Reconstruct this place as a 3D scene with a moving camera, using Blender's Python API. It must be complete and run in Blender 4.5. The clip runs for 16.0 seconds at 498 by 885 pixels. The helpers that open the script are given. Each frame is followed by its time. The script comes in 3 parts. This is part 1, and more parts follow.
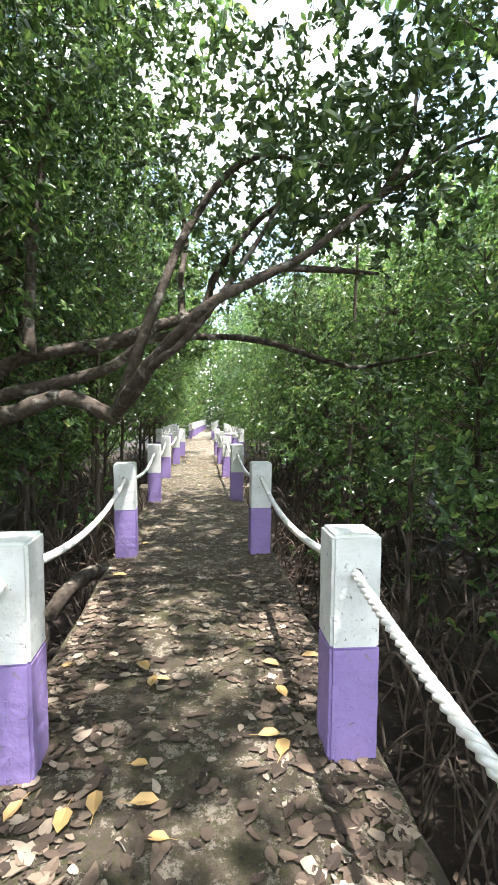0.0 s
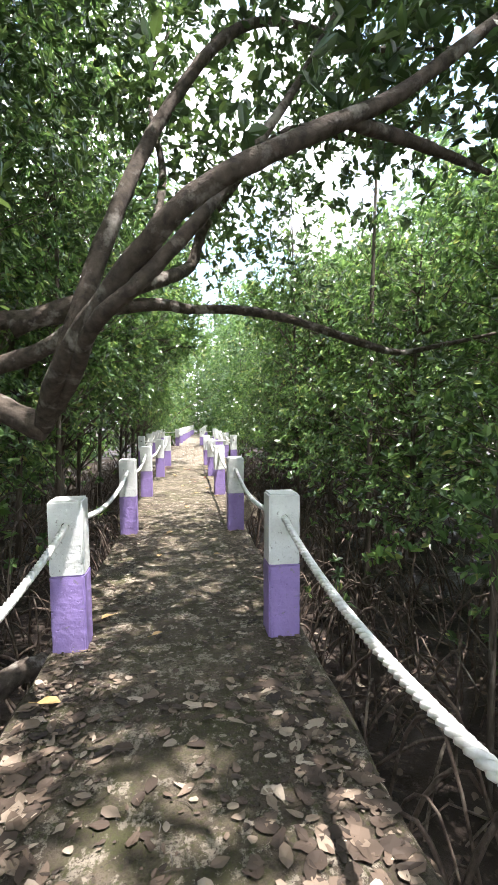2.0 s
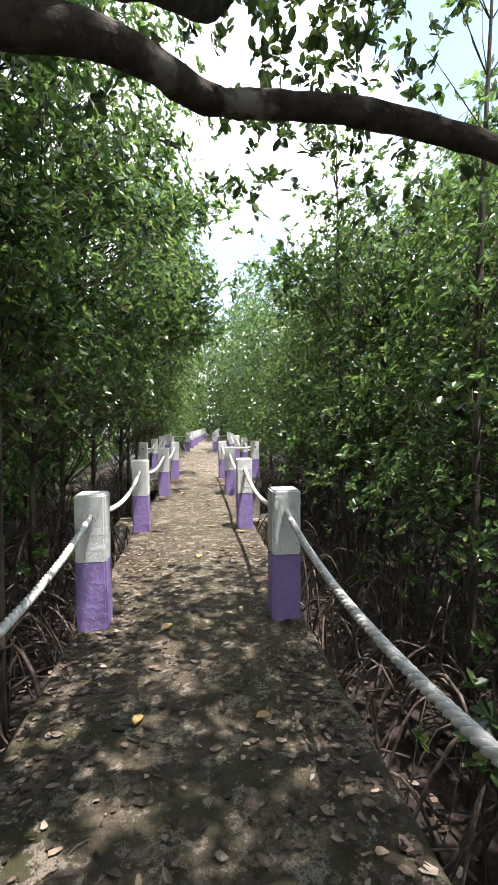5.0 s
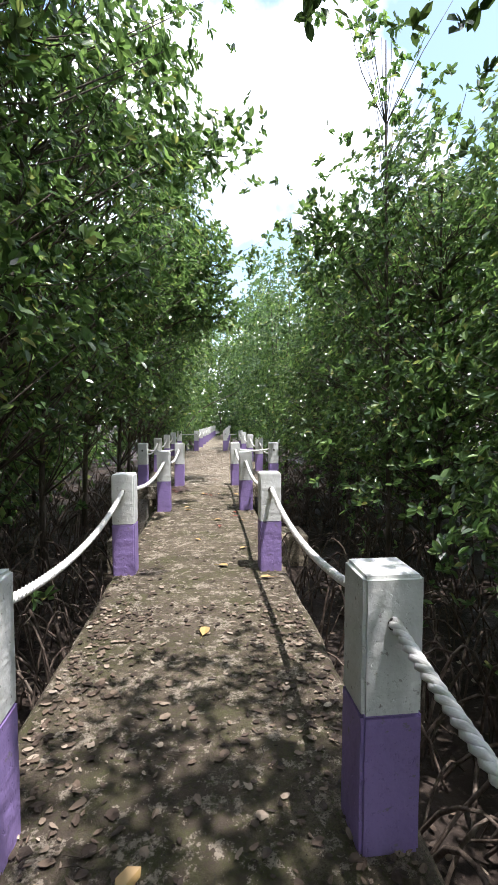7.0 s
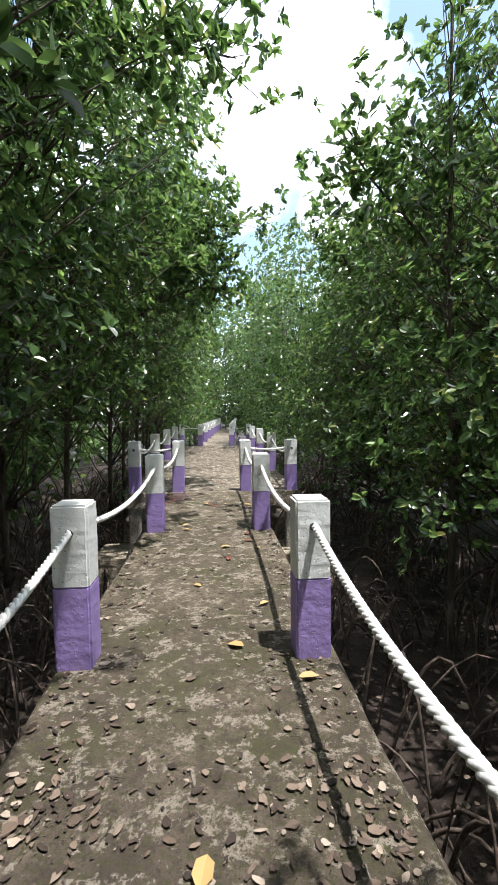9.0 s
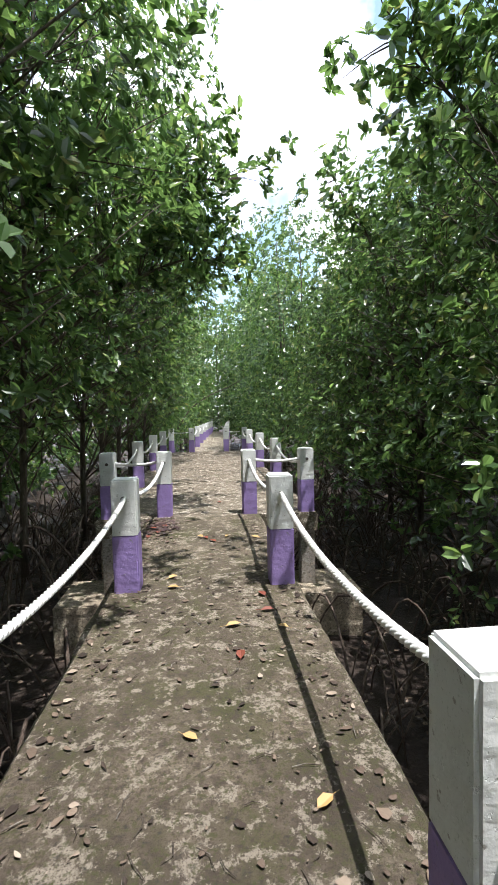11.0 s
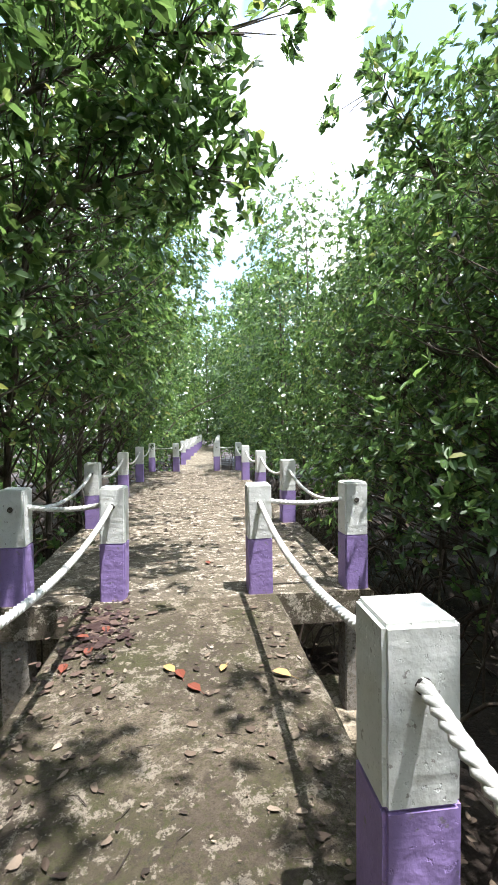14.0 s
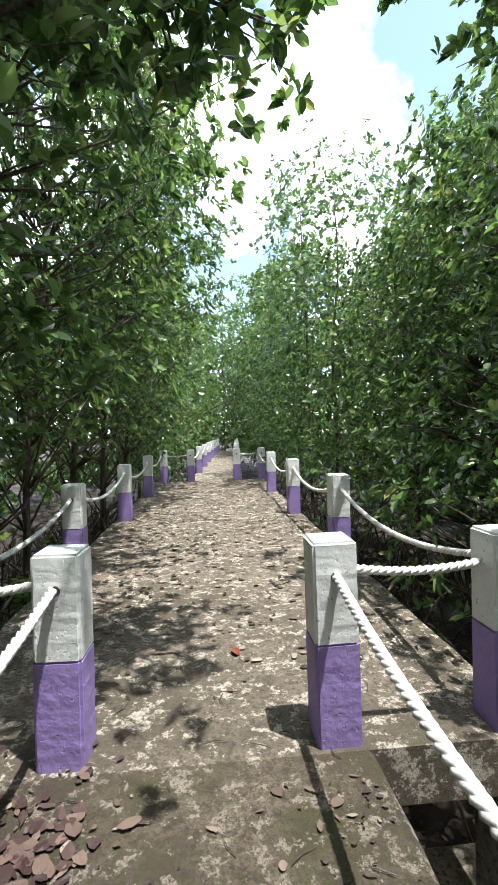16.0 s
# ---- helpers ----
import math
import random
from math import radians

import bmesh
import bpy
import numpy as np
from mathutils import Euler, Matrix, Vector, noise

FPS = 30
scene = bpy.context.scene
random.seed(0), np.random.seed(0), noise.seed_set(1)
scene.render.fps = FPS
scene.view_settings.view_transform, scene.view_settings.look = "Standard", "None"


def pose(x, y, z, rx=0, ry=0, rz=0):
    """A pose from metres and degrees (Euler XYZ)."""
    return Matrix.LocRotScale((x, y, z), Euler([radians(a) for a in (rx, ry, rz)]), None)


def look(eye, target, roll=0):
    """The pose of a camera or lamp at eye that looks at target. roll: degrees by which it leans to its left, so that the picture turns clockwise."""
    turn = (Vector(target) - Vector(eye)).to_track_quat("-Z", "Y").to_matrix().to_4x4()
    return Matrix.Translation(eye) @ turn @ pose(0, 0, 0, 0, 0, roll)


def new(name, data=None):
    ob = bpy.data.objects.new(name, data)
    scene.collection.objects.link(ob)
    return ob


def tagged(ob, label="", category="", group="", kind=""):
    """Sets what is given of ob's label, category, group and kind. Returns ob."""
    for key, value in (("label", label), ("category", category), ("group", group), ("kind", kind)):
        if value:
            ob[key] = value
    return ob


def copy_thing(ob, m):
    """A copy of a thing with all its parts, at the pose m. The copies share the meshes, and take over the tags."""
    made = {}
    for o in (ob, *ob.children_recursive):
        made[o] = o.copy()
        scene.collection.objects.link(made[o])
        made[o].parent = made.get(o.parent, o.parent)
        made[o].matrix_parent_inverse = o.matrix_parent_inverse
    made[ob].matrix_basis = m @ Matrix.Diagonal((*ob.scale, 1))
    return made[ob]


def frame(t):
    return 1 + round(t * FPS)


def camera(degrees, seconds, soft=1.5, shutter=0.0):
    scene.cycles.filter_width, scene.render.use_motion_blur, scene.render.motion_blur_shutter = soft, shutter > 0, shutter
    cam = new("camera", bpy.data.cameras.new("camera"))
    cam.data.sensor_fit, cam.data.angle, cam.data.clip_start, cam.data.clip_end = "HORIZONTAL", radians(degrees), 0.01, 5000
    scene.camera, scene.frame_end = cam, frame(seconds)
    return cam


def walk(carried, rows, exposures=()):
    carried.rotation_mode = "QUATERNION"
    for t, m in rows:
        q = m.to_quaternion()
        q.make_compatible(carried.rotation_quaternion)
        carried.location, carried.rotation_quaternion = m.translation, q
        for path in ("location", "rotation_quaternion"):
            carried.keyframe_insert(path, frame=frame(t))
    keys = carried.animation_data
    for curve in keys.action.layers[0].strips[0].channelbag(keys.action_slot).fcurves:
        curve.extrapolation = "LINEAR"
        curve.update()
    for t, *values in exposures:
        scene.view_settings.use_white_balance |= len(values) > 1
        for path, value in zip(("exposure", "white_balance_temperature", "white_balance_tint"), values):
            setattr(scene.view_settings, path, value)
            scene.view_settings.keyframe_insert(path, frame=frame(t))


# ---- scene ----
cam = camera(57.1, 16.0, soft=0.8)
METRES, EYE, TILT, LEAN, TURN = 14.0, 1.4, -0.35, 0.0, -6.2
ROWS = [
    (0.0, 0.0, 0.0, 0.0, 0.02, -3.04, -0.32),
    (0.5, -0.0032, 0.029, -0.001, 0.01, -3.03, -0.35),
    (1.0, -0.007, 0.0575, 0.0002, -1.27, -3.16, 0.73),
    (1.5, -0.008, 0.0889, 0.0017, -1.52, -2.96, 0.69),
    (2.0, -0.0122, 0.119, 0.0009, -1.54, -2.5, 0.6),
    (2.5, -0.0153, 0.1506, 0.0007, -1.89, -2.36, 0.63),
    (3.0, -0.0188, 0.1811, 0.0001, -1.76, -2.32, -0.21),
    (3.5, -0.0233, 0.2117, 0.001, -1.75, -2.29, -0.09),
    (4.0, -0.0242, 0.2432, 0.0021, -1.13, -2.02, -0.23),
    (4.5, -0.0298, 0.273, 0.0018, -0.39, -2.13, 0.1),
    (5.0, -0.0323, 0.3041, 0.0018, -0.11, -2.11, 0.55),
    (7.5, -0.0472, 0.4599, 0.0045, 1.34, -2.81, -0.15),
    (8.0, -0.0498, 0.4903, 0.0038, 1.46, -3.45, -0.24),
    (8.5, -0.0538, 0.5197, 0.004, 1.4, -3.45, 0.73),
    (9.0, -0.0561, 0.5489, 0.0053, 1.77, -3.43, 0.48),
    (9.5, -0.0631, 0.5782, 0.0056, 1.72, -3.51, 0.72),
    (12.0, -0.0789, 0.736, 0.0077, -0.51, -2.43, 0.57),
    (12.5, -0.0802, 0.768, 0.0081, -1.04, -1.93, 0.14),
    (13.0, -0.0833, 0.8001, 0.0065, -1.0, -1.78, 0.03),
    (13.5, -0.0854, 0.8321, 0.0061, -1.05, -1.63, 0.98),
    (14.0, -0.0886, 0.8645, 0.0053, -0.65, -1.45, 0.49),
    (14.5, -0.0936, 0.8962, 0.006, -0.62, -1.41, 1.12),
    (15.0, -0.0958, 0.9289, 0.0068, 1.25, -1.31, 1.22),
    (15.5, -0.0997, 0.9606, 0.0072, 1.4, -1.38, 1.55),
    (16.0, -0.1019, 0.9936, 0.008, 1.44, -1.1, 1.62),
]
walk(cam, [(t, pose(0, 0, EYE, TILT, LEAN, TURN) @ pose(METRES * x, METRES * y, METRES * z, 90 + pitch, roll, yaw)) for t, x, y, z, yaw, pitch, roll in ROWS],
     exposures=[(0.0, 1.68, 6250, 15), (2.5, 1.75, 6250, 18), (3.5, 1.6, 6250, 18), (4.2, 1.25, 6250, 18), (5.0, 1.1, 6250, 20), (8.0, 0.76, 6080, 18), (9.5, 0.7, 6100, 16), (12.0, 0.9, 6080, 16), (14.0, 1.22, 6080, 15), (15.0, 1.22, 6080, 15), (16.0, 0.85, 6050, 14)])

# ---- light ----
SUN_FROM = Vector((0.21, -0.17, 1.0)).normalized()   # high sun, a little from +x and from behind
world = bpy.data.worlds.new("sky")
scene.world = world
world.use_nodes = True
wn, wl = world.node_tree.nodes, world.node_tree.links
bg = wn["Background"]
sky = wn.new("ShaderNodeTexSky")
sky.sky_type, sky.sun_disc = "NISHITA", False
sky.sun_elevation, sky.sun_rotation = math.asin(SUN_FROM.z), math.atan2(SUN_FROM.x, SUN_FROM.y)
tc = wn.new("ShaderNodeTexCoord")
cl = wn.new("ShaderNodeTexNoise")
cl.inputs["Scale"].default_value, cl.inputs["Detail"].default_value = 2.6, 7
ramp = wn.new("ShaderNodeValToRGB")
ramp.color_ramp.elements[0].position, ramp.color_ramp.elements[1].position = 0.45, 0.56
ramp.color_ramp.elements[0].color = (0.02, 0.02, 0.02, 1)
mixw = wn.new("ShaderNodeMixRGB")
mixw.inputs["Color2"].default_value = (13.5, 13.8, 14.2, 1)
wl.new(tc.outputs["Generated"], cl.inputs["Vector"])
wl.new(cl.outputs["Fac"], ramp.inputs["Fac"])
wl.new(ramp.outputs["Color"], mixw.inputs["Fac"])
tint = wn.new("ShaderNodeMixRGB")
tint.blend_type = "MULTIPLY"
tint.inputs["Fac"].default_value, tint.inputs["Color2"].default_value = 1.0, (1.75, 1.75, 1.5, 1)
wl.new(sky.outputs["Color"], tint.inputs["Color1"])
wl.new(tint.outputs["Color"], mixw.inputs["Color1"])
wl.new(mixw.outputs["Color"], bg.inputs["Color"])
bg.inputs["Strength"].default_value = 0.14
sun = new("sun", bpy.data.lights.new("sun", "SUN"))
sun.data.energy, sun.data.angle, sun.data.color = 5.0, radians(0.6), (1.0, 0.96, 0.88)
sun.matrix_world = look(SUN_FROM * 30, (0, 0, 0))

# ---- materials ----
def mat(name, base, rough=0.7, spec=0.5):
    m = bpy.data.materials.new(name)
    m.use_nodes = True
    b = m.node_tree.nodes["Principled BSDF"]
    b.inputs["Base Color"].default_value = (*base, 1)
    b.inputs["Roughness"].default_value = rough
    b.inputs["Specular IOR Level"].default_value = spec
    return m, m.node_tree.nodes, m.node_tree.links, b

def coords(n, l, scale=(1, 1, 1)):
    t, mp = n.new("ShaderNodeTexCoord"), n.new("ShaderNodeMapping")
    mp.inputs["Scale"].default_value = scale
    l.new(t.outputs["Object"], mp.inputs["Vector"])
    return mp.outputs["Vector"]

def noise_fac(n, l, vec, scale, lo, hi, detail=5, rough=0.6):
    t, r = n.new("ShaderNodeTexNoise"), n.new("ShaderNodeMapRange")
    t.inputs["Scale"].default_value, t.inputs["Detail"].default_value, t.inputs["Roughness"].default_value = scale, detail, rough
    r.inputs["From Min"].default_value, r.inputs["From Max"].default_value = lo, hi
    l.new(vec, t.inputs["Vector"])
    l.new(t.outputs["Fac"], r.inputs["Value"])
    return r.outputs["Result"]

def blend(n, l, a, b, fac):
    m = n.new("ShaderNodeMixRGB")
    for key, v in (("Color1", a), ("Color2", b), ("Fac", fac)):
        if isinstance(v, tuple):
            m.inputs[key].default_value = (*v, 1)
        elif isinstance(v, (int, float)):
            m.inputs[key].default_value = v
        else:
            l.new(v, m.inputs[key])
    return m.outputs["Color"]

def bump(n, l, b, height, strength, dist):
    k = n.new("ShaderNodeBump")
    k.inputs["Strength"].default_value, k.inputs["Distance"].default_value = strength, dist
    l.new(height, k.inputs["Height"])
    l.new(k.outputs["Normal"], b.inputs["Normal"])

def concrete(name, pale, dark, moss, moss_lo=0.5, light=(0.36, 0.31, 0.25)):
    m, n, l, b = mat(name, pale, 0.85, 0.3)
    v = coords(n, l)
    c = blend(n, l, dark, pale, noise_fac(n, l, v, 1.1, 0.40, 0.60, 9, 0.68))
    c = blend(n, l, c, moss, noise_fac(n, l, v, 2.1, moss_lo, moss_lo + 0.16, 7))
    c = blend(n, l, c, dark, noise_fac(n, l, v, 13, 0.50, 0.60, 8, 0.75))
    c = blend(n, l, c, light, noise_fac(n, l, v, 5.0, 0.545, 0.585, 9, 0.75))
    c = blend(n, l, c, (0.05, 0.045, 0.035), noise_fac(n, l, v, 30, 0.55, 0.68, 6, 0.7))
    c = blend(n, l, c, light, noise_fac(n, l, v, 11, 0.56, 0.59, 7, 0.72))
    c = blend(n, l, c, moss, noise_fac(n, l, v, 34, 0.50, 0.62, 6, 0.72))
    c = blend(n, l, c, dark, noise_fac(n, l, v, 130, 0.54, 0.62, 4, 0.7))
    l.new(c, b.inputs["Base Color"])
    bump(n, l, b, noise_fac(n, l, v, 48, 0.2, 0.8, 8, 0.78), 1.0, 0.014)
    return m

def paint(name, base, worn, dirt):
    m, n, l, b = mat(name, base, 0.6, 0.35)
    v = coords(n, l)
    c = blend(n, l, base, dirt, noise_fac(n, l, v, 5, 0.45, 0.80, 7))
    c = blend(n, l, c, worn, noise_fac(n, l, v, 26, 0.63, 0.67, 6, 0.65))
    c = blend(n, l, c, dirt, noise_fac(n, l, v, 90, 0.60, 0.68, 4))
    l.new(c, b.inputs["Base Color"])
    pits, lumps, add = noise_fac(n, l, v, 30, 0.60, 0.70, 5, 0.6), noise_fac(n, l, v, 20, 0.2, 0.8, 4, 0.5), n.new("ShaderNodeMath")
    add.operation = "SUBTRACT"
    l.new(lumps, add.inputs[0])
    l.new(pits, add.inputs[1])
    bump(n, l, b, add.outputs["Value"], 0.6, 0.006)
    return m

def leaf_mat(name, stops, trans, rough=0.38, shine=0.5):
    m, n, l, b = mat(name, (0.06, 0.13, 0.03), rough, shine)
    g, r = n.new("ShaderNodeNewGeometry"), n.new("ShaderNodeValToRGB")
    e = r.color_ramp.elements
    e[0].position, e[0].color = stops[0][0], (*stops[0][1], 1)
    e[1].position, e[1].color = stops[-1][0], (*stops[-1][1], 1)
    for p, c in stops[1:-1]:
        k = e.new(p)
        k.color = (*c, 1)
    l.new(g.outputs["Random Per Island"], r.inputs["Fac"])
    l.new(r.outputs["Color"], b.inputs["Base Color"])
    if trans:
        t, mx = n.new("ShaderNodeBsdfTranslucent"), n.new("ShaderNodeMixShader")
        warm = blend(n, l, r.outputs["Color"], (0.20, 0.32, 0.06), 0.35)
        l.new(warm, t.inputs["Color"])
        mx.inputs["Fac"].default_value = trans
        out = n["Material Output"]
        l.new(b.outputs["BSDF"], mx.inputs[1])
        l.new(t.outputs["BSDF"], mx.inputs[2])
        l.new(mx.outputs["Shader"], out.inputs["Surface"])
    return m

def bark(name, a, c2, patch, scale=(1, 1, 0.25)):
    m, n, l, b = mat(name, a, 0.85, 0.3)
    v = coords(n, l, scale)
    c = blend(n, l, a, c2, noise_fac(n, l, v, 22, 0.35, 0.65, 6))
    c = blend(n, l, c, patch, noise_fac(n, l, v, 7, 0.54, 0.66, 6))
    l.new(c, b.inputs["Base Color"])
    bump(n, l, b, noise_fac(n, l, v, 34, 0.25, 0.75, 7, 0.7), 0.9, 0.012)
    return m

# walkway tones are darker than the wide deck's, to carry some of its shade
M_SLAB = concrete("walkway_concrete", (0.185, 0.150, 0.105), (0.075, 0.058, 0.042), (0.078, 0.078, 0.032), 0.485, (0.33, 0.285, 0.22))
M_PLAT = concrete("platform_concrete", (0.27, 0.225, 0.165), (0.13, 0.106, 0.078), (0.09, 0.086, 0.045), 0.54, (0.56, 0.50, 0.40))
M_BARE = concrete("bare_concrete", (0.50, 0.47, 0.42), (0.30, 0.275, 0.24), (0.16, 0.145, 0.11), 0.58)
M_FOOT = concrete("footing_concrete", (0.46, 0.39, 0.28), (0.26, 0.215, 0.155), (0.13, 0.11, 0.075), 0.58, (0.55, 0.48, 0.36))
M_WHITE = paint("white_paint", (0.72, 0.74, 0.71), (0.36, 0.35, 0.32), (0.55, 0.57, 0.53))
M_PURPLE = paint("purple_paint", (0.31, 0.225, 0.49), (0.24, 0.21, 0.27), (0.245, 0.178, 0.39))
M_ROPE, rn, rl, rb = mat("white_rope", (0.78, 0.78, 0.74), 0.75, 0.3)
rv = coords(rn, rl)
rl.new(blend(rn, rl, (0.80, 0.80, 0.77), (0.52, 0.51, 0.46), noise_fac(rn, rl, rv, 14, 0.45, 0.7)), rb.inputs["Base Color"])
bump(rn, rl, rb, noise_fac(rn, rl, rv, 260, 0.3, 0.7), 0.5, 0.002)
M_HOLE_SHADE = concrete("hole_shade", (0.12, 0.11, 0.10), (0.05, 0.045, 0.04), (0.08, 0.075, 0.06))
# end stops are pushed apart to mimic shaded gaps and brightly lit leaves
GREENS = [(0.0, (0.013, 0.029, 0.012)), (0.35, (0.068, 0.142, 0.046)), (0.7, (0.155, 0.275, 0.082)), (0.92, (0.29, 0.44, 0.125)), (1.0, (0.42, 0.40, 0.12))]
M_LEAF = leaf_mat("mangrove_leaf", GREENS, 0.54, 0.28, 1.0)
# darker copy of the leaf tones, with the shade of overhead leaves in the colour
M_LEAF_OVER = leaf_mat("overhanging_leaf", [(0.0, (0.025, 0.055, 0.02)), (0.6, (0.065, 0.125, 0.04)), (1.0, (0.14, 0.21, 0.06))], 0.27, 0.3, 0.8)
M_LITTER = leaf_mat("dead_leaf", [(0.0, (0.028, 0.020, 0.014)), (0.35, (0.065, 0.046, 0.033)), (0.65, (0.125, 0.090, 0.063)), (0.87, (0.22, 0.172, 0.125)), (1.0, (0.36, 0.30, 0.23))], 0, 0.7, 0.3)
M_YELLOW = leaf_mat("yellow_leaf", [(0.0, (0.50, 0.35, 0.08)), (0.4, (0.52, 0.40, 0.17)), (0.7, (0.36, 0.20, 0.07)), (1.0, (0.34, 0.25, 0.13))], 0, 0.5, 0.4)
M_RED = leaf_mat("red_leaf", [(0.0, (0.26, 0.075, 0.035)), (1.0, (0.13, 0.04, 0.03))], 0, 0.5, 0.4)
M_WINE = leaf_mat("reddish_dead_leaf", [(0.0, (0.026, 0.013, 0.012)), (0.6, (0.060, 0.036, 0.030)), (1.0, (0.17, 0.12, 0.09))], 0, 0.5, 0.4)
M_BARK = bark("mangrove_bark", (0.13, 0.105, 0.08), (0.06, 0.048, 0.036), (0.24, 0.215, 0.18))
# limb bark and its lichen patches are brightened to suggest skylight on them
M_LIMB = bark("dark_limb_bark", (0.115, 0.092, 0.07), (0.045, 0.035, 0.027), (0.30, 0.275, 0.235), (1, 1, 1))
M_ROOT = bark("root_bark", (0.14, 0.105, 0.08), (0.06, 0.043, 0.033), (0.22, 0.18, 0.14), (1, 1, 0.5))
M_MUD, gn, gl, gb = mat("wet_mud", (0.05, 0.038, 0.03), 0.6, 0.22)
gv = coords(gn, gl)
gc = blend(gn, gl, (0.024, 0.018, 0.014), (0.060, 0.045, 0.035), noise_fac(gn, gl, gv, 1.1, 0.38, 0.66, 8))
gc = blend(gn, gl, gc, (0.10, 0.075, 0.058), noise_fac(gn, gl, gv, 17, 0.56, 0.70, 6))
gl.new(gc, gb.inputs["Base Color"])
gr = gn.new("ShaderNodeMapRange")
gr.inputs["To Min"].default_value, gr.inputs["To Max"].default_value = 0.5, 0.95
gl.new(noise_fac(gn, gl, gv, 0.6, 0.42, 0.56, 3), gr.inputs["Value"])
gl.new(gr.outputs["Result"], gb.inputs["Roughness"])
bump(gn, gl, gb, noise_fac(gn, gl, gv, 12, 0.2, 0.8, 8, 0.7), 0.8, 0.04)

# ---- mesh helpers ----
RNG = np.random.default_rng(7)

def np_mesh(name, co, faces, material, smooth=False):
    """A mesh from arrays of vertices (n, 3) and of faces (m, 3 or 4)."""
    me = bpy.data.meshes.new(name)
    k = faces.shape[1]
    me.vertices.add(len(co))
    me.vertices.foreach_set("co", np.asarray(co, dtype=np.float32).ravel())
    me.loops.add(faces.size)
    me.loops.foreach_set("vertex_index", np.asarray(faces, dtype=np.int32).ravel())
    me.polygons.add(len(faces))
    me.polygons.foreach_set("loop_start", np.arange(0, faces.size, k, dtype=np.int32))
    me.update(calc_edges=True)
    me.polygons.foreach_set("use_smooth", np.full(len(faces), smooth))
    me.materials.append(material)
    me.validate()
    return me

def place(name, mesh, parent=None, label="", m=None):
    ob = new(name, mesh)
    if parent:
        ob.parent = parent
    if m is not None:
        ob.matrix_basis = m
    if label:
        ob["label"] = label
    return ob

def part(name, bm, material, parent, label=""):
    me = bpy.data.meshes.new(name)
    bm.to_mesh(me)
    bm.free()
    me.materials.append(material)
    return place(name, me, parent, label)

def smooth_line(points, per=6):
    """Catmull-Rom through the points, with radius as the fourth number."""
    p = np.asarray(points, dtype=float)
    p = np.vstack([2 * p[0] - p[1], p, 2 * p[-1] - p[-2]])
    out = []
    for i in range(1, len(p) - 2):
        for s in np.arange(per) / per:
            a, b, c, d = p[i - 1], p[i], p[i + 1], p[i + 2]
            out.append(0.5 * (2 * b + (c - a) * s + (2 * a - 5 * b + 4 * c - d) * s * s + (3 * b - a - 3 * c + d) * s ** 3))
    out.append(p[-2])
    return np.array(out)

def tube(line, sides=8, rough=0.0):
    """Vertices and quads of a tapered tube along rows of x, y, z, radius; its ends are closed to a point."""
    line = np.asarray(line, dtype=float)
    pts, rad = line[:, :3], np.maximum(line[:, 3], 0.0008)
    tan = np.gradient(pts, axis=0)
    tan /= np.linalg.norm(tan, axis=1, keepdims=True) + 1e-9
    up = np.array([0.31, 0.52, 0.8]) if abs(tan[0][2]) < 0.8 else np.array([1.0, 0.2, 0.0])
    u = np.cross(tan, up)
    u /= np.linalg.norm(u, axis=1, keepdims=True) + 1e-9
    w = np.cross(tan, u)
    ang = np.arange(sides) * 2 * np.pi / sides
    jit = 1 + rough * RNG.normal(size=(len(pts), sides))
    ring = pts[:, None] + (rad[:, None] * jit)[..., None] * (np.cos(ang)[None, :, None] * u[:, None] + np.sin(ang)[None, :, None] * w[:, None])
    co = np.vstack([ring.reshape(-1, 3), pts[:1], pts[-1:]])
    n = len(pts)
    f = []
    for i in range(n - 1):
        for j in range(sides):
            k = (j + 1) % sides
            f.append((i * sides + j, i * sides + k, (i + 1) * sides + k, (i + 1) * sides + j))
    for j in range(0, sides, 2):
        k, q = (j + 1) % sides, (j + 2) % sides
        f.append((n * sides, q, k, j))
        f.append((n * sides + 1, (n - 1) * sides + j, (n - 1) * sides + k, (n - 1) * sides + q))
    return co, np.array(f)

def join(pieces):
    co, fa, off = [], [], 0
    for c, f in pieces:
        co.append(c)
        fa.append(f + off)
        off += len(c)
    return np.vstack(co), np.vstack(fa)

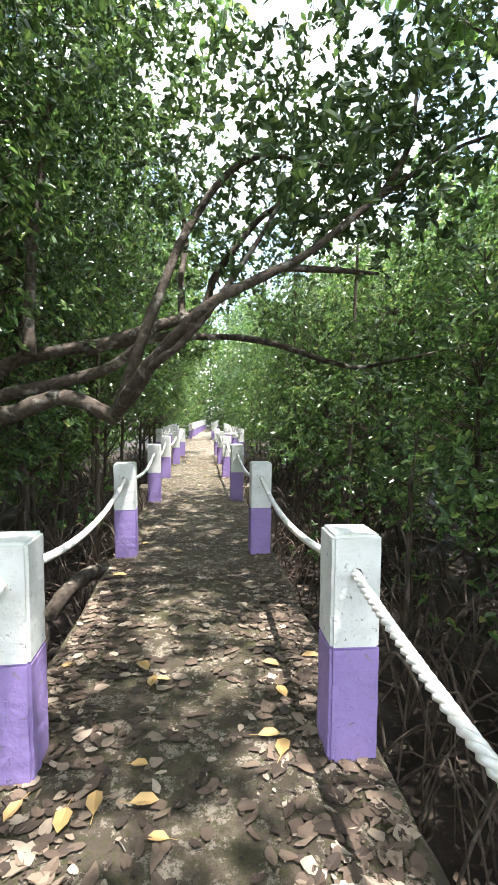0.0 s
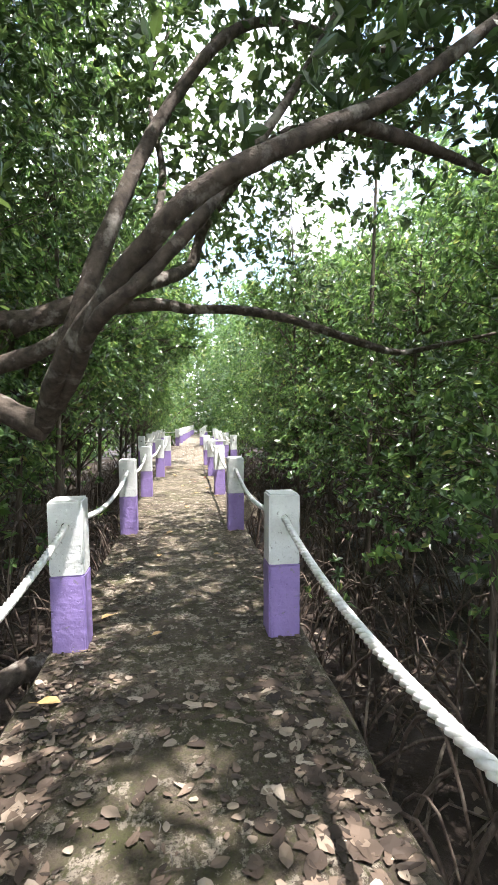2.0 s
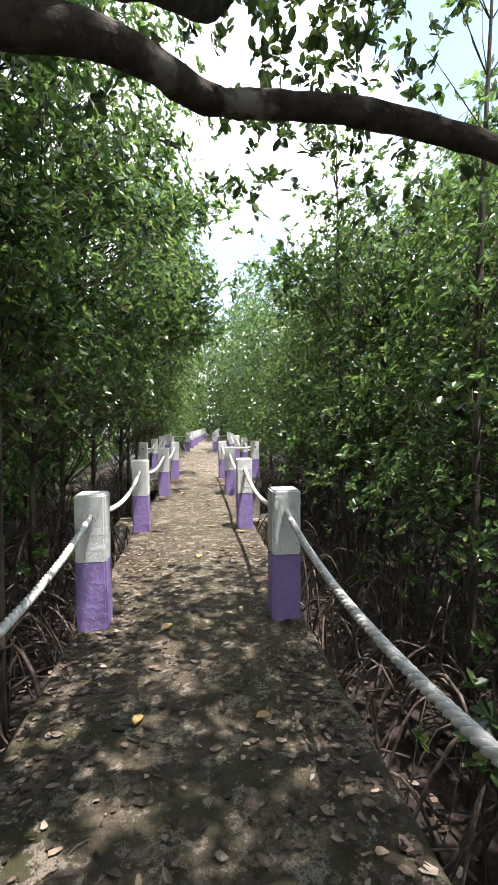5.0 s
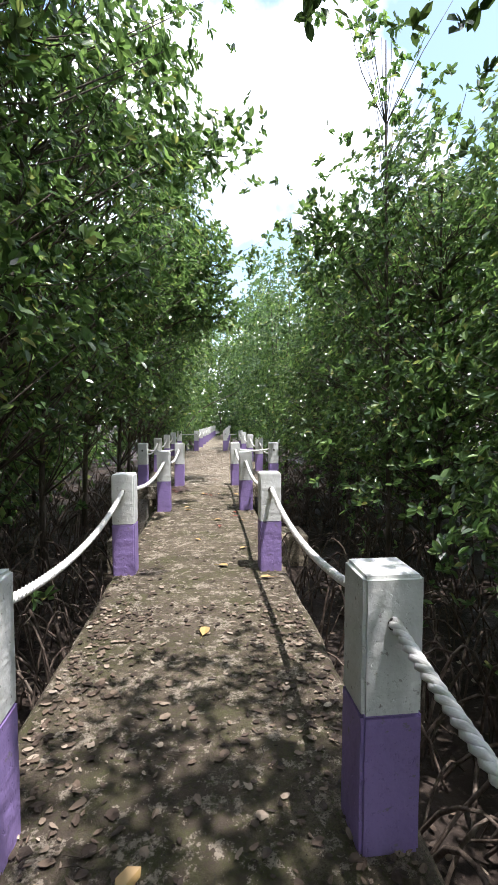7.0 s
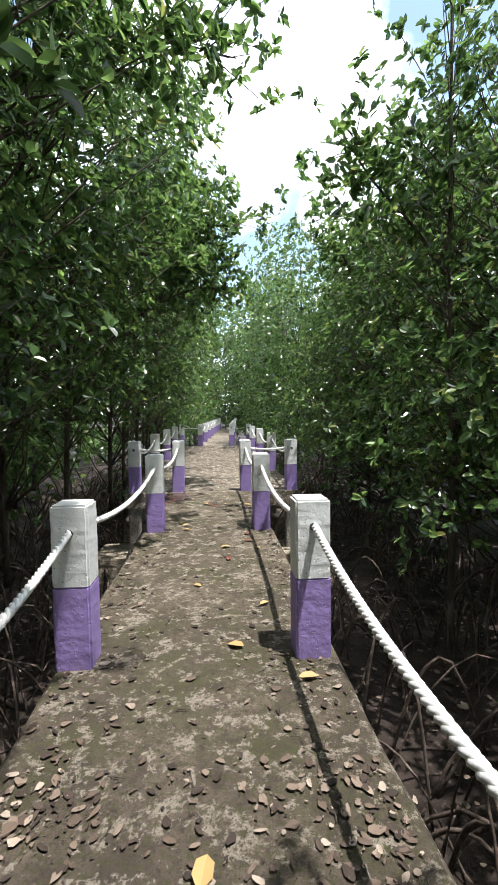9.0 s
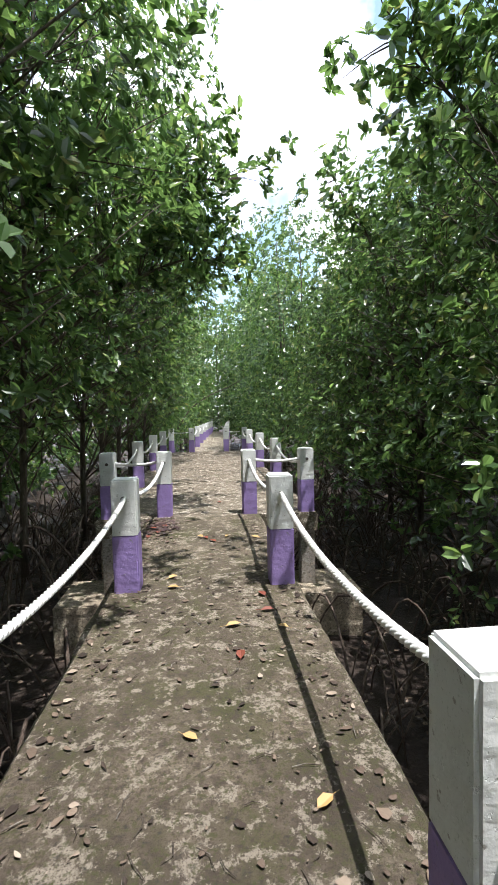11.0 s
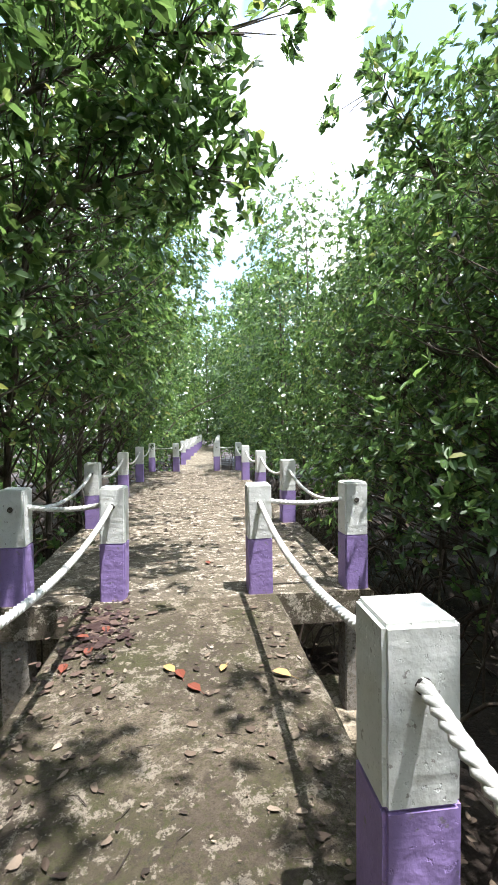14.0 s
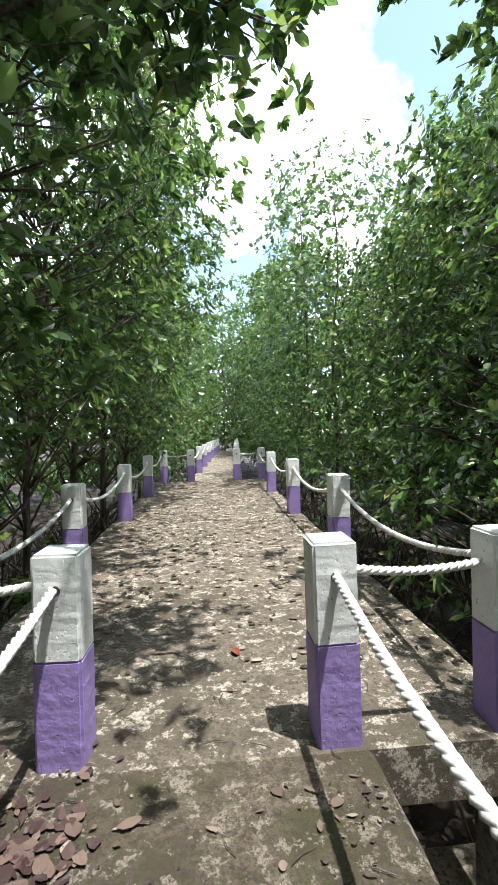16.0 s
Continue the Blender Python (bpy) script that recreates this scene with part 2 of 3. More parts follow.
def leaves(base, way, face, length, width, fine=True, curl=0.12, fold=0.16):
    """Leaf blades: fine ones have two halves folded at the midrib, coarse ones one blade."""
    way = way / (np.linalg.norm(way, axis=1, keepdims=True) + 1e-9)
    side = np.cross(way, face)
    side /= np.linalg.norm(side, axis=1, keepdims=True) + 1e-9
    nrm = np.cross(side, way)
    L, W = length[:, None], width[:, None]
    n = len(base)
    if fine:
        drop = nrm * L * curl
        tip = base + way * L - drop
        l1 = base + way * L * 0.34 + side * W * 0.44 + nrm * W * fold
        l2 = base + way * L * 0.74 + side * W * 0.40 + nrm * W * fold * 0.9 - drop * 0.5
        r1 = base + way * L * 0.34 - side * W * 0.44 + nrm * W * fold
        r2 = base + way * L * 0.74 - side * W * 0.40 + nrm * W * fold * 0.9 - drop * 0.5
        co = np.stack([base, l1, l2, tip, r2, r1], axis=1).reshape(-1, 3)
        i = np.arange(n)[:, None] * 6
        f = np.concatenate([i + np.array([[0, 3, 2, 1]]), i + np.array([[0, 5, 4, 3]])], axis=0)
    else:
        co = np.stack([base, base + way * L * 0.5 + side * W * 0.5, base + way * L, base + way * L * 0.5 - side * W * 0.5], axis=1).reshape(-1, 3)
        f = np.arange(n)[:, None] * 4 + np.array([[0, 3, 2, 1]])
    return co, f

def rosettes(centres, outward, leaf, count, fine, rng):
    """Whorls of leaves at twig tips."""
    n = len(centres)
    axis = outward + rng.normal(size=(n, 3)) * 0.35 + np.array([0, 0, 0.5])
    axis /= np.linalg.norm(axis, axis=1, keepdims=True)
    base = np.repeat(centres, count, axis=0) + rng.normal(size=(n * count, 3)) * 0.012
    ax = np.repeat(axis, count, axis=0)
    rand = rng.normal(size=(n * count, 3))
    rad = rand - (rand * ax).sum(1, keepdims=True) * ax
    rad /= np.linalg.norm(rad, axis=1, keepdims=True)
    way = rad + ax * rng.uniform(-0.1, 0.9, size=(n * count, 1))
    length = leaf * rng.uniform(0.62, 1.2, n * count)
    return leaves(base, way, ax + rng.normal(size=ax.shape) * 0.25, length, length * rng.uniform(0.46, 0.62, n * count), fine)

# ---- ground ----
def build_ground():
    xs = np.concatenate([[-600, -150, -60, -30], np.arange(-16, 16.1, 0.4), [30, 60, 150, 600]])
    ys = np.concatenate([[-600, -150, -50, -20], np.arange(-8, 62, 0.5), [80, 150, 600]])
    co = np.array([(x, y, -1.72 + 0.16 * noise.noise((x * 0.5, y * 0.5, 3.0)) + 0.07 * noise.noise((x * 1.9, y * 1.9, 8.0))) for y in ys for x in xs])
    w = len(xs)
    f = np.array([(j * w + i, j * w + i + 1, (j + 1) * w + i + 1, (j + 1) * w + i) for j in range(len(ys) - 1) for i in range(w - 1)])
    tagged(place("ground", np_mesh("ground", co, f, M_MUD, True)), "dark wet mud under the mangroves", "ground", kind="structure")

build_ground()

# ---- walkway ----
R_IN, L_IN, POST = 0.515, -0.62, 0.205
SLAB_L, SLAB_R = -0.85, 0.76
WIDE_L, WIDE_R = -1.55, 1.60
Y_PLAT0, Y_PLAT1, Y_END = 15.93, 27.56, 48.4

def drift(y):
    """Sideways shift of the walkway's middle line: it veers to +x past the wide deck."""
    return 0.0 if y < 27.3 else 0.2 + 0.055 * (y - 27.3)


def slab(name, x0, x1, y0, y1, thick, material, label):
    """A concrete deck with slightly uneven, chipped edges."""
    n = int((y1 - y0) / 0.12)
    ys = np.linspace(y0, y1, n)
    rows = []
    for i, y in enumerate(ys):
        a = x0 + 0.022 * noise.noise((y * 1.7, 0, 1)) + 0.009 * noise.noise((y * 8, 0, 2))
        b = x1 + 0.022 * noise.noise((y * 1.7, 5, 1)) + 0.009 * noise.noise((y * 8, 5, 2))
        h = 0.006 * noise.noise((y * 0.8, 9, 2)) - 0.004
        a, b = (a + drift(y), b + drift(y)) if y0 > 27.3 else (a, b)
        rows += [(a, y, -thick), (a - 0.004, y, h - 0.022), (a + 0.02, y, h), (b - 0.02, y, h), (b + 0.004, y, h - 0.022), (b, y, -thick)]
    f = []
    for i in range(n - 1):
        for j in range(6):
            k = (j + 1) % 6
            f.append((i * 6 + j, i * 6 + k, (i + 1) * 6 + k, (i + 1) * 6 + j))
    for s in (0, (n - 1) * 6):
        f += [(s, s + 1, s + 2, s + 3), (s, s + 3, s + 4, s + 5)]
    me = np_mesh(name, np.array(rows), np.array(f), material)
    bm = bmesh.new()
    bm.from_mesh(me)
    bmesh.ops.recalc_face_normals(bm, faces=bm.faces)
    bm.to_mesh(me)
    bm.free()
    return tagged(place(name, me), label, "walkway", kind="structure")

slab("pavement_walkway", SLAB_L, SLAB_R, -8.0, Y_PLAT0, 0.2, M_SLAB, "narrow stained concrete walkway deck with moss and litter, toned darker for shade")
slab("pavement_platform", WIDE_L, WIDE_R, Y_PLAT0 + 0.001, Y_PLAT1, 0.27, M_PLAT, "wide concrete deck toned paler for sun, with pale patches")
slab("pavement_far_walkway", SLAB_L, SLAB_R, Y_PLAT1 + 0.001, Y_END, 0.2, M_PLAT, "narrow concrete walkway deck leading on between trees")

def worn_block(x, y, z0, z1, taper=0.0, seed=0, amp=0.0022, cuts=10):
    """An upright square block with bevelled, slightly chipped edges, its base at z0."""
    bm = bmesh.new()
    bmesh.ops.create_cube(bm, size=1, matrix=Matrix.Translation((0, 0, (z0 + z1) / 2)) @ Matrix.Diagonal((x, y, z1 - z0, 1)))
    bmesh.ops.bevel(bm, geom=[e for e in bm.edges if abs(e.verts[0].co.z - e.verts[1].co.z) > 0.02 or e.verts[0].co.z > z1 - 0.01], offset=0.012, segments=2, affect="EDGES")
    long = [e for e in bm.edges if abs(e.verts[0].co.z - e.verts[1].co.z) > 0.1]
    bmesh.ops.subdivide_edges(bm, edges=long, cuts=cuts)
    for v in bm.verts:
        q = v.co * 25 + Vector((seed * 7, 0, 0))
        v.co += Vector((noise.noise(q), noise.noise(q + Vector((9, 0, 0))), 0)) * amp
    return bm

POST_H, PAINT_H = 0.93, 0.475

def post(seed):
    p = new("bollard_post")
    part("lower_section", worn_block(POST, POST, -0.01, PAINT_H, seed=seed, amp=0.002, cuts=16), M_PURPLE, p, "purple painted concrete base")
    part("upper_section", worn_block(POST - 0.003, POST - 0.003, PAINT_H, POST_H, seed=seed + 3, amp=0.002, cuts=16), M_WHITE, p, "chipped white painted concrete top")
    # dark discs on the faces stand in for the shade inside the rope holes
    for s in (-1, 1):
        bm = bmesh.new()
        bmesh.ops.create_cone(bm, cap_ends=True, segments=10, radius1=0.024, radius2=0.022, depth=0.008, matrix=pose(0, s * (POST / 2 - 0.001), 0.775, 90, 0, 0))
        part("rope_hole_shade", bm, M_HOLE_SHADE, p, "dark disc for the shade inside the rope hole")
    return tagged(p, "square concrete bollard post, white above purple, on the walkway", "post", "walkway posts")

PROTO = [post(s) for s in range(4)]
XR, XL = R_IN + POST / 2, L_IN - POST / 2
XWR, XWL = 1.36 + POST / 2, -1.27 - POST / 2
Y_NARROW = [-3.96, -1.11, 1.83, 4.62, 7.53, 10.36, 13.3, 16.06]
Y_WIDE = [16.06, 18.9, 21.75, 24.6, 27.42]
Y_FAR = [27.42, 30.3, 33.15, 36.0, 38.85, 41.7, 44.55, 47.4]
X_LEFT = {10.36: -0.03, 13.3: 0.065, 16.06: 0.12}
spots = [(x + drift(y) + (X_LEFT.get(y, 0.0) if x < 0 else 0.0), y) for y in Y_NARROW + Y_FAR for x in (XL, XR)] + [(x + (0.08 if y > 27 else 0.0), y) for y in Y_WIDE for x in (XWL, XWR)]
rnd = random.Random(5)
used = set()
for i, (x, y) in enumerate(spots):
    m = pose(x + rnd.uniform(-0.008, 0.008), y, -0.004, rnd.uniform(-0.5, 0.5), rnd.uniform(-0.6, 0.6), rnd.uniform(-1.5, 1.5))
    if i < 4:
        PROTO[i].matrix_basis = m
    else:
        copy_thing(PROTO[i % 4], m)

# twisted rope of three strands between two posts
def rope(span, sag, fine=True):
    r = new("rope")
    n = int(span / (0.014 if fine else 0.05))
    s = np.linspace(0, 1, n)
    mid = np.stack([np.zeros(n), s * span, -4 * sag * s * (1 - s)], axis=1)
    for k in range(3):
        a = s * span / 0.115 * 2 * np.pi + k * 2 * np.pi / 3
        line = np.column_stack([mid[:, 0] + 0.0104 * np.cos(a), mid[:, 1], mid[:, 2] + 0.0104 * np.sin(a), np.full(n, 0.0126)])
        co, f = tube(line, 5)
        place("strand", np_mesh("strand", co, f, M_ROPE, True), r)
    return tagged(r, "thick white twisted rope sagging between walkway posts", "rope", "walkway ropes")

protos = {}

def stretch_rope(a, b, fine, sag):
    """A rope between two points in plan, at the height of the holes."""
    a, b = Vector((*a, 0.775)), Vector((*b, 0.775))
    d = (b - a).normalized()
    a, b = a + d * (POST / 2 - 0.01), b - d * (POST / 2 - 0.01)
    span = round((b - a).length, 2)
    key = (span, fine, sag)
    m = pose(*a, 0, 0, math.degrees(math.atan2(-d.x, d.y)))
    if key in protos:
        copy_thing(protos[key], m)
    else:
        protos[key] = rope(span, sag, fine)
        protos[key].matrix_basis = m

def post_x(y, left):
    return (XL + X_LEFT.get(y, 0.0) if left else XR) + drift(y)

for left in (True, False):
    for ys, fine in ((Y_NARROW, True), (Y_FAR, False)):
        for p, q in zip(ys[:-1], ys[1:]):
            stretch_rope((post_x(p, left), p), (post_x(q, left), q), fine, 0.13 if fine else 0.15)
    for k, (p, q) in enumerate(zip(Y_WIDE[:-1], Y_WIDE[1:])):
        x = XWL if left else XWR
        stretch_rope((x, p), (x, q), k < 2, 0.17)
    for y in (16.06, 27.42):
        ends = sorted((XWL if left else XWR, post_x(y, left)))
        stretch_rope((ends[0], y), (ends[1], y), y < 20, 0.03)

# columns and footings under the decks
def column(x, y, low, footing):
    c = new("support_column")
    c.location = (x, y, 0)
    part("shaft", worn_block(0.21, 0.21, low, -0.19 if not footing else -0.262, seed=int(y), amp=0.003), M_BARE, c)
    if footing:
        f = part("footing", worn_block(0.98, 0.98, low - 0.75, low + 0.01, seed=int(y) + 5, amp=0.012), M_FOOT, c, "stained rough concrete footing block")
        f.location.x = 0.2 if x > 0 else -0.2
    return tagged(c, "bare grey concrete column under the deck", "column", "deck columns")

for y in Y_WIDE:
    for x in (XWL, XWR):
        column(x, y, -1.08, True)
for y in Y_NARROW[:-1] + Y_FAR[1:]:
    for x in (-0.55, 0.45):
        column(x + drift(y), y, -1.95, False)

# ---- mangrove trees ----
def make_tree(seed, h0, h1, radius, clumps, per, leaf, fine, lean=0.0, trunk_r=0.055, count=7, roots=6, shape="round", branch=True):
    """A slim mangrove on arching prop roots; its origin lies on the mud."""
    rng = np.random.default_rng(seed)
    t = new("mangrove_tree")
    top = np.array([lean + rng.normal() * 0.25, rng.normal() * 0.25, h1 * 0.93])
    sway = rng.normal(size=(5, 2)) * 0.09
    stem = smooth_line([(sway[i, 0] * i / 4 + top[0] * (i / 4) ** 1.5, sway[i, 1] * i / 4 + top[1] * i / 4, 0.75 + (top[2] - 0.75) * i / 4, trunk_r * (1 - 0.78 * i / 4)) for i in range(5)], 4)
    u = rng.uniform(0, 1, clumps) ** 0.9
    if shape == "round":
        prof = np.sin(np.pi * (0.16 + 0.74 * u)) ** 0.7
    elif shape == "top":
        prof = 0.45 + 0.62 * np.sin(np.pi * (0.1 + 0.62 * u) * 0.85) ** 1.3
    else:
        prof = 1.08 - 0.56 * u ** 1.8
    ang = rng.uniform(0, 2 * np.pi, clumps)
    rr = radius * prof * np.sqrt(rng.uniform(0.10, 1.0, clumps)) * rng.uniform(0.85, 1.12, clumps)
    hh = h0 + (h1 - h0) * u
    ix = np.clip(((hh - 0.75) / (top[2] - 0.75) * (len(stem) - 1)).astype(int), 0, len(stem) - 1)
    cen = np.column_stack([stem[ix, 0] + rr * np.cos(ang), stem[ix, 1] + rr * np.sin(ang), hh])
    pieces = [tube(stem, 8, 0.05)]
    if branch:
        for c, i in zip(cen, ix):
            i0 = max(0, i - 1 - int(rng.integers(0, 2)))
            a = stem[i0, :3]
            mid = (a + c) / 2 + np.array([0, 0, -0.06]) + rng.normal(size=3) * 0.08
            r0 = min(0.016, stem[i0, 3] * 0.5)
            pieces.append(tube(np.array([(*a, r0), (*mid, r0 * 0.7), (*c, 0.004)]), 4))
    co, f = join(pieces)
    place("trunk", np_mesh("trunk", co, f, M_BARK, True), t, "thin grey-brown trunk with slender branches")
    tips = np.repeat(cen, per, axis=0) + rng.normal(size=(clumps * per, 3)) * np.array([0.24, 0.24, 0.2])
    outw = np.repeat(np.column_stack([np.cos(ang), np.sin(ang), np.full(clumps, 0.25)]), per, axis=0)
    co, f = rosettes(tips, outw, leaf, count, fine, rng)
    place("crown", np_mesh("crown", co, f, M_LEAF), t, "dense glossy green leaves")
    for k in range(roots):
        a, reach, h = 2 * np.pi * k / roots + rng.uniform(-0.4, 0.4), rng.uniform(0.45, 1.15), rng.uniform(0.75, 1.5)
        pts = [(0, 0, h, 0.022), (reach * 0.35 * np.cos(a), reach * 0.35 * np.sin(a), h * 0.93, 0.02), (reach * 0.8 * np.cos(a), reach * 0.8 * np.sin(a), h * 0.5, 0.017), (reach * np.cos(a + 0.1), reach * np.sin(a + 0.1), -0.2, 0.014)]
        co, f = tube(smooth_line(pts, 4), 6)
        place("prop_root", np_mesh("prop_root", co, f, M_ROOT, True), t)
    return tagged(t, "slender mangrove tree with glossy leaves on prop roots in mud", "tree", "mangrove trees")

GROUND = -1.72
NEAR_R = [make_tree(11 + i, 1.8, 7.0, 1.75, 185, 8, 0.105, True, shape="low") for i in range(3)]
NEAR_L = [make_tree(31 + i, 2.5, 9.8, 1.9, 180, 9, 0.103, True, shape="top") for i in range(2)]
LEAN_L = [make_tree(41 + i, 2.8, 10.0, 2.1, 160, 9, 0.118, True, lean=1.0, shape="round") for i in range(3)]
MID_R = [make_tree(61 + i, 0.7, 8.2, 2.2, 140, 8, 0.14, False, shape="low", roots=4, branch=False) for i in range(2)]
MID = [make_tree(51 + i, 1.5, 10.0, 2.1, 140, 8, 0.145, False, shape="round", roots=4, branch=False) for i in range(3)]
FAR = [make_tree(71 + i, 1.3, 11.5, 2.5, 115, 9, 0.21, False, shape="round", roots=3, branch=False) for i in range(3)]
BACK = [make_tree(91 + i, 0.3, 10.6, 2.4, 74, 7, 0.30, False, shape="round", roots=3, branch=False) for i in range(3)]
SHADE_CANOPY = [make_tree(111 + i, 8.2, 11.2, 3.3, 120, 8, 0.19, False, shape="round", trunk_r=0.09) for i in range(2)]
seen_protos = set()

def plant(kind, x, y, rng, size=1.0, turn=180.0):
    proto = kind[rng.randrange(len(kind))]
    m = pose(x, y, GROUND, 0, 0, rng.uniform(-turn, turn))
    if proto.name in seen_protos:
        ob = copy_thing(proto, m)
    else:
        seen_protos.add(proto.name)
        ob = proto
        ob.matrix_basis = m
    s = size * rng.uniform(0.9, 1.1)
    ob.scale = (s, s, s * rng.uniform(0.94, 1.06))

tr = random.Random(21)
# nearest rows, with the trees that stand out by their stems set one by one
for x, y in ((3.7, 9.0), (3.5, 12.9), (4.1, 6.4), (4.0, 3.9), (4.0, 1.2), (3.8, 10.9), (3.6, 15.0), (3.3, 17.1), (3.5, 18.9), (3.6, 20.7), (3.6, 22.6), (3.6, 24.6)):
    plant(NEAR_R, x + (0.45 if y > 13.5 else 0.1), y, tr, 1.0 if y < 15 else 1.06)
for x, y in ((-3.2, 0.6), (-3.2, 2.6), (-3.3, 4.5), (-3.0, 6.4), (-2.9, 8.3)):
    plant(NEAR_L, x, y, tr, 0.98)
for x, y in ((-3.0, 10.2), (-2.8, 12.2), (-2.85, 14.2), (-2.75, 16.5), (-2.35, 18.4), (-2.4, 20.2), (-2.4, 22.2), (-2.4, 24.4), (-2.3, 26.6)):
    plant(LEAN_L, x, y, tr, 1.0, 28.0)
for k in range(11):
    plant(MID_R, 6.1 + tr.uniform(-0.4, 0.4), -0.5 + 2.2 * k, tr)
    plant(MID, -5.0 + tr.uniform(-0.4, 0.4), -0.2 + 2.2 * k, tr)
for k in range(7):
    plant(MID, 3.5 + 0.05 * k + tr.uniform(-0.3, 0.3), 26.4 + 2.0 * k, tr)
    plant(MID, -2.8 + 0.08 * k + tr.uniform(-0.3, 0.3), 26.4 + 2.0 * k, tr)
for k in range(4):
    plant(FAR, 3.6 + tr.uniform(-0.4, 0.4), 40 + 2.4 * k, tr)
    plant(FAR, -1.6 + tr.uniform(-0.4, 0.4), 40.5 + 2.4 * k, tr)
for x, y in ((-3.4, 50), (-1.3, 50.5), (1.2, 51.4), (3.6, 50.6), (5.2, 49.5), (0.0, 53), (2.4, 53.5), (-2.0, 54), (4.6, 54)):
    plant(FAR, x, y, tr)
for x, y in ((-6, 56), (-3, 57), (0, 56), (2.6, 57), (5.2, 56), (8, 57)):
    plant(FAR, x, y, tr, 1.1)
for k in range(17):
    plant(BACK, 8.4 + tr.uniform(-0.7, 0.7), -4 + 3.0 * k, tr)
    plant(BACK, -7.8 + tr.uniform(-0.7, 0.7), -4 + 3.0 * k, tr)
for k in range(9):
    plant(BACK, 12.5 + tr.uniform(-1, 1), -6 + 5.4 * k, tr, 1.15)
    plant(BACK, -11.8 + tr.uniform(-1, 1), -6 + 5.4 * k, tr, 1.15)
for k in range(9):
    plant(BACK, 9.9 + tr.uniform(-0.5, 0.5), 0.5 + 3.6 * k, tr)
    plant(BACK, -6.5 + tr.uniform(-0.4, 0.4), 2.0 + 2.9 * k, tr)
for x in (-5.5, -2.6, 0.2, 3.0, 5.8):
    plant(BACK, x, -10 + tr.uniform(-0.6, 0.6), tr)

# tall trees added above the view: their crowns only shade the first stretch
for x, y in ((2.9, -3.2), (-2.9, -2.0), (2.9, -0.6), (-2.9, 1.4), (2.7, 2.4), (-3.0, 4.6), (-2.9, 7.9), (3.5, 4.7)):
    plant(SHADE_CANOPY, x, y, tr)

# ---- the old tree that reaches over the walkway ----
def limb_tree(label, limbs, tips, leaf, seed, per=8, spread=0.26):
    rng = np.random.default_rng(seed)
    t = new("overhanging_tree")
    for name, pts in limbs:
        co, f = tube(smooth_line(pts, 8), 12, 0.055)
        place(name, np_mesh(name, co, f, M_LIMB, True), t)
    tips = np.asarray(tips)
    c = np.repeat(tips, per, axis=0) + rng.normal(size=(len(tips) * per, 3)) * spread
    co, f = rosettes(c, rng.normal(size=c.shape) * 0.5, leaf, 7, True, rng)
    place("crown", np_mesh("crown", co, f, M_LEAF_OVER), t, "glossy leaves toned dark for their shade against the sky")
    return tagged(t, label, "tree")

def along(pts, n, spread, rng, lift=0.15):
    """Twig tips scattered round a limb."""
    line = smooth_line(pts, 8)
    k = rng.integers(0, len(line), n)
    return line[k, :3] + rng.normal(size=(n, 3)) * spread + np.array([0, 0, lift])

lr = np.random.default_rng(3)
A = [(-3.6, 4.5, -1.8, 0.12), (-3.3, 4.4, 0.4, 0.105), (-2.5, 4.35, 1.22, 0.09), (-1.7, 4.32, 1.40, 0.08), (-1.2, 4.3, 1.55, 0.072), (-0.74, 4.28, 1.36, 0.072)]
B = [(-0.76, 4.28, 1.38, 0.053), (-0.52, 3.78, 1.66, 0.046), (-0.11, 3.34, 2.03, 0.041), (0.12, 3.24, 2.2, 0.036), (0.48, 3.24, 2.39, 0.033), (0.82, 3.32, 2.6, 0.028), (1.35, 3.45, 3.05, 0.024), (2.1, 3.7, 3.6, 0.018), (3.0, 4.1, 4.1, 0.009)]
C = [(-0.74, 4.26, 1.42, 0.056), (-0.54, 4.2, 1.97, 0.051), (-0.33, 4.25, 2.55, 0.046), (-0.1, 4.46, 3.16, 0.039), (0.28, 4.6, 3.75, 0.034), (0.7, 4.8, 4.05, 0.027), (1.4, 5.0, 4.1, 0.02), (2.1, 5.1, 4.25, 0.012)]
P = [(-0.74, 4.27, 1.4, 0.041), (-0.52, 3.9, 1.58, 0.035), (-0.34, 3.52, 1.77, 0.032), (-0.17, 3.38, 1.88, 0.029), (-0.06, 3.4, 2.0, 0.028), (0.08, 3.46, 2.18, 0.027), (0.3, 3.6, 2.52, 0.023), (0.52, 3.72, 2.88, 0.018), (0.75, 3.9, 3.35, 0.011)]
B3 = [(0.58, 3.26, 2.44, 0.026), (1.0, 3.5, 2.52, 0.024), (1.5, 3.8, 2.6, 0.014)]
B4 = [(1.35, 3.45, 3.04, 0.026), (1.7, 3.7, 3.6, 0.022), (1.9, 4.0, 4.3, 0.012)]
D = [(-3.4, 5.2, -1.8, 0.102), (-3.0, 5.2, 0.6, 0.093), (-2.2, 5.2, 1.8, 0.076), (-1.5, 5.25, 2.1, 0.068), (-0.9, 5.28, 2.19, 0.061), (-0.25, 5.45, 2.33, 0.049), (0.05, 5.67, 2.35, 0.044), (0.3, 5.69, 2.36, 0.038), (0.55, 5.69, 2.35, 0.042), (0.98, 5.71, 2.28, 0.038), (1.63, 5.77, 2.1, 0.037), (2.1, 5.99, 2.05, 0.031), (2.5, 6.02, 2.12, 0.025), (3.05, 6.1, 2.24, 0.019), (3.8, 6.3, 2.42, 0.009)]
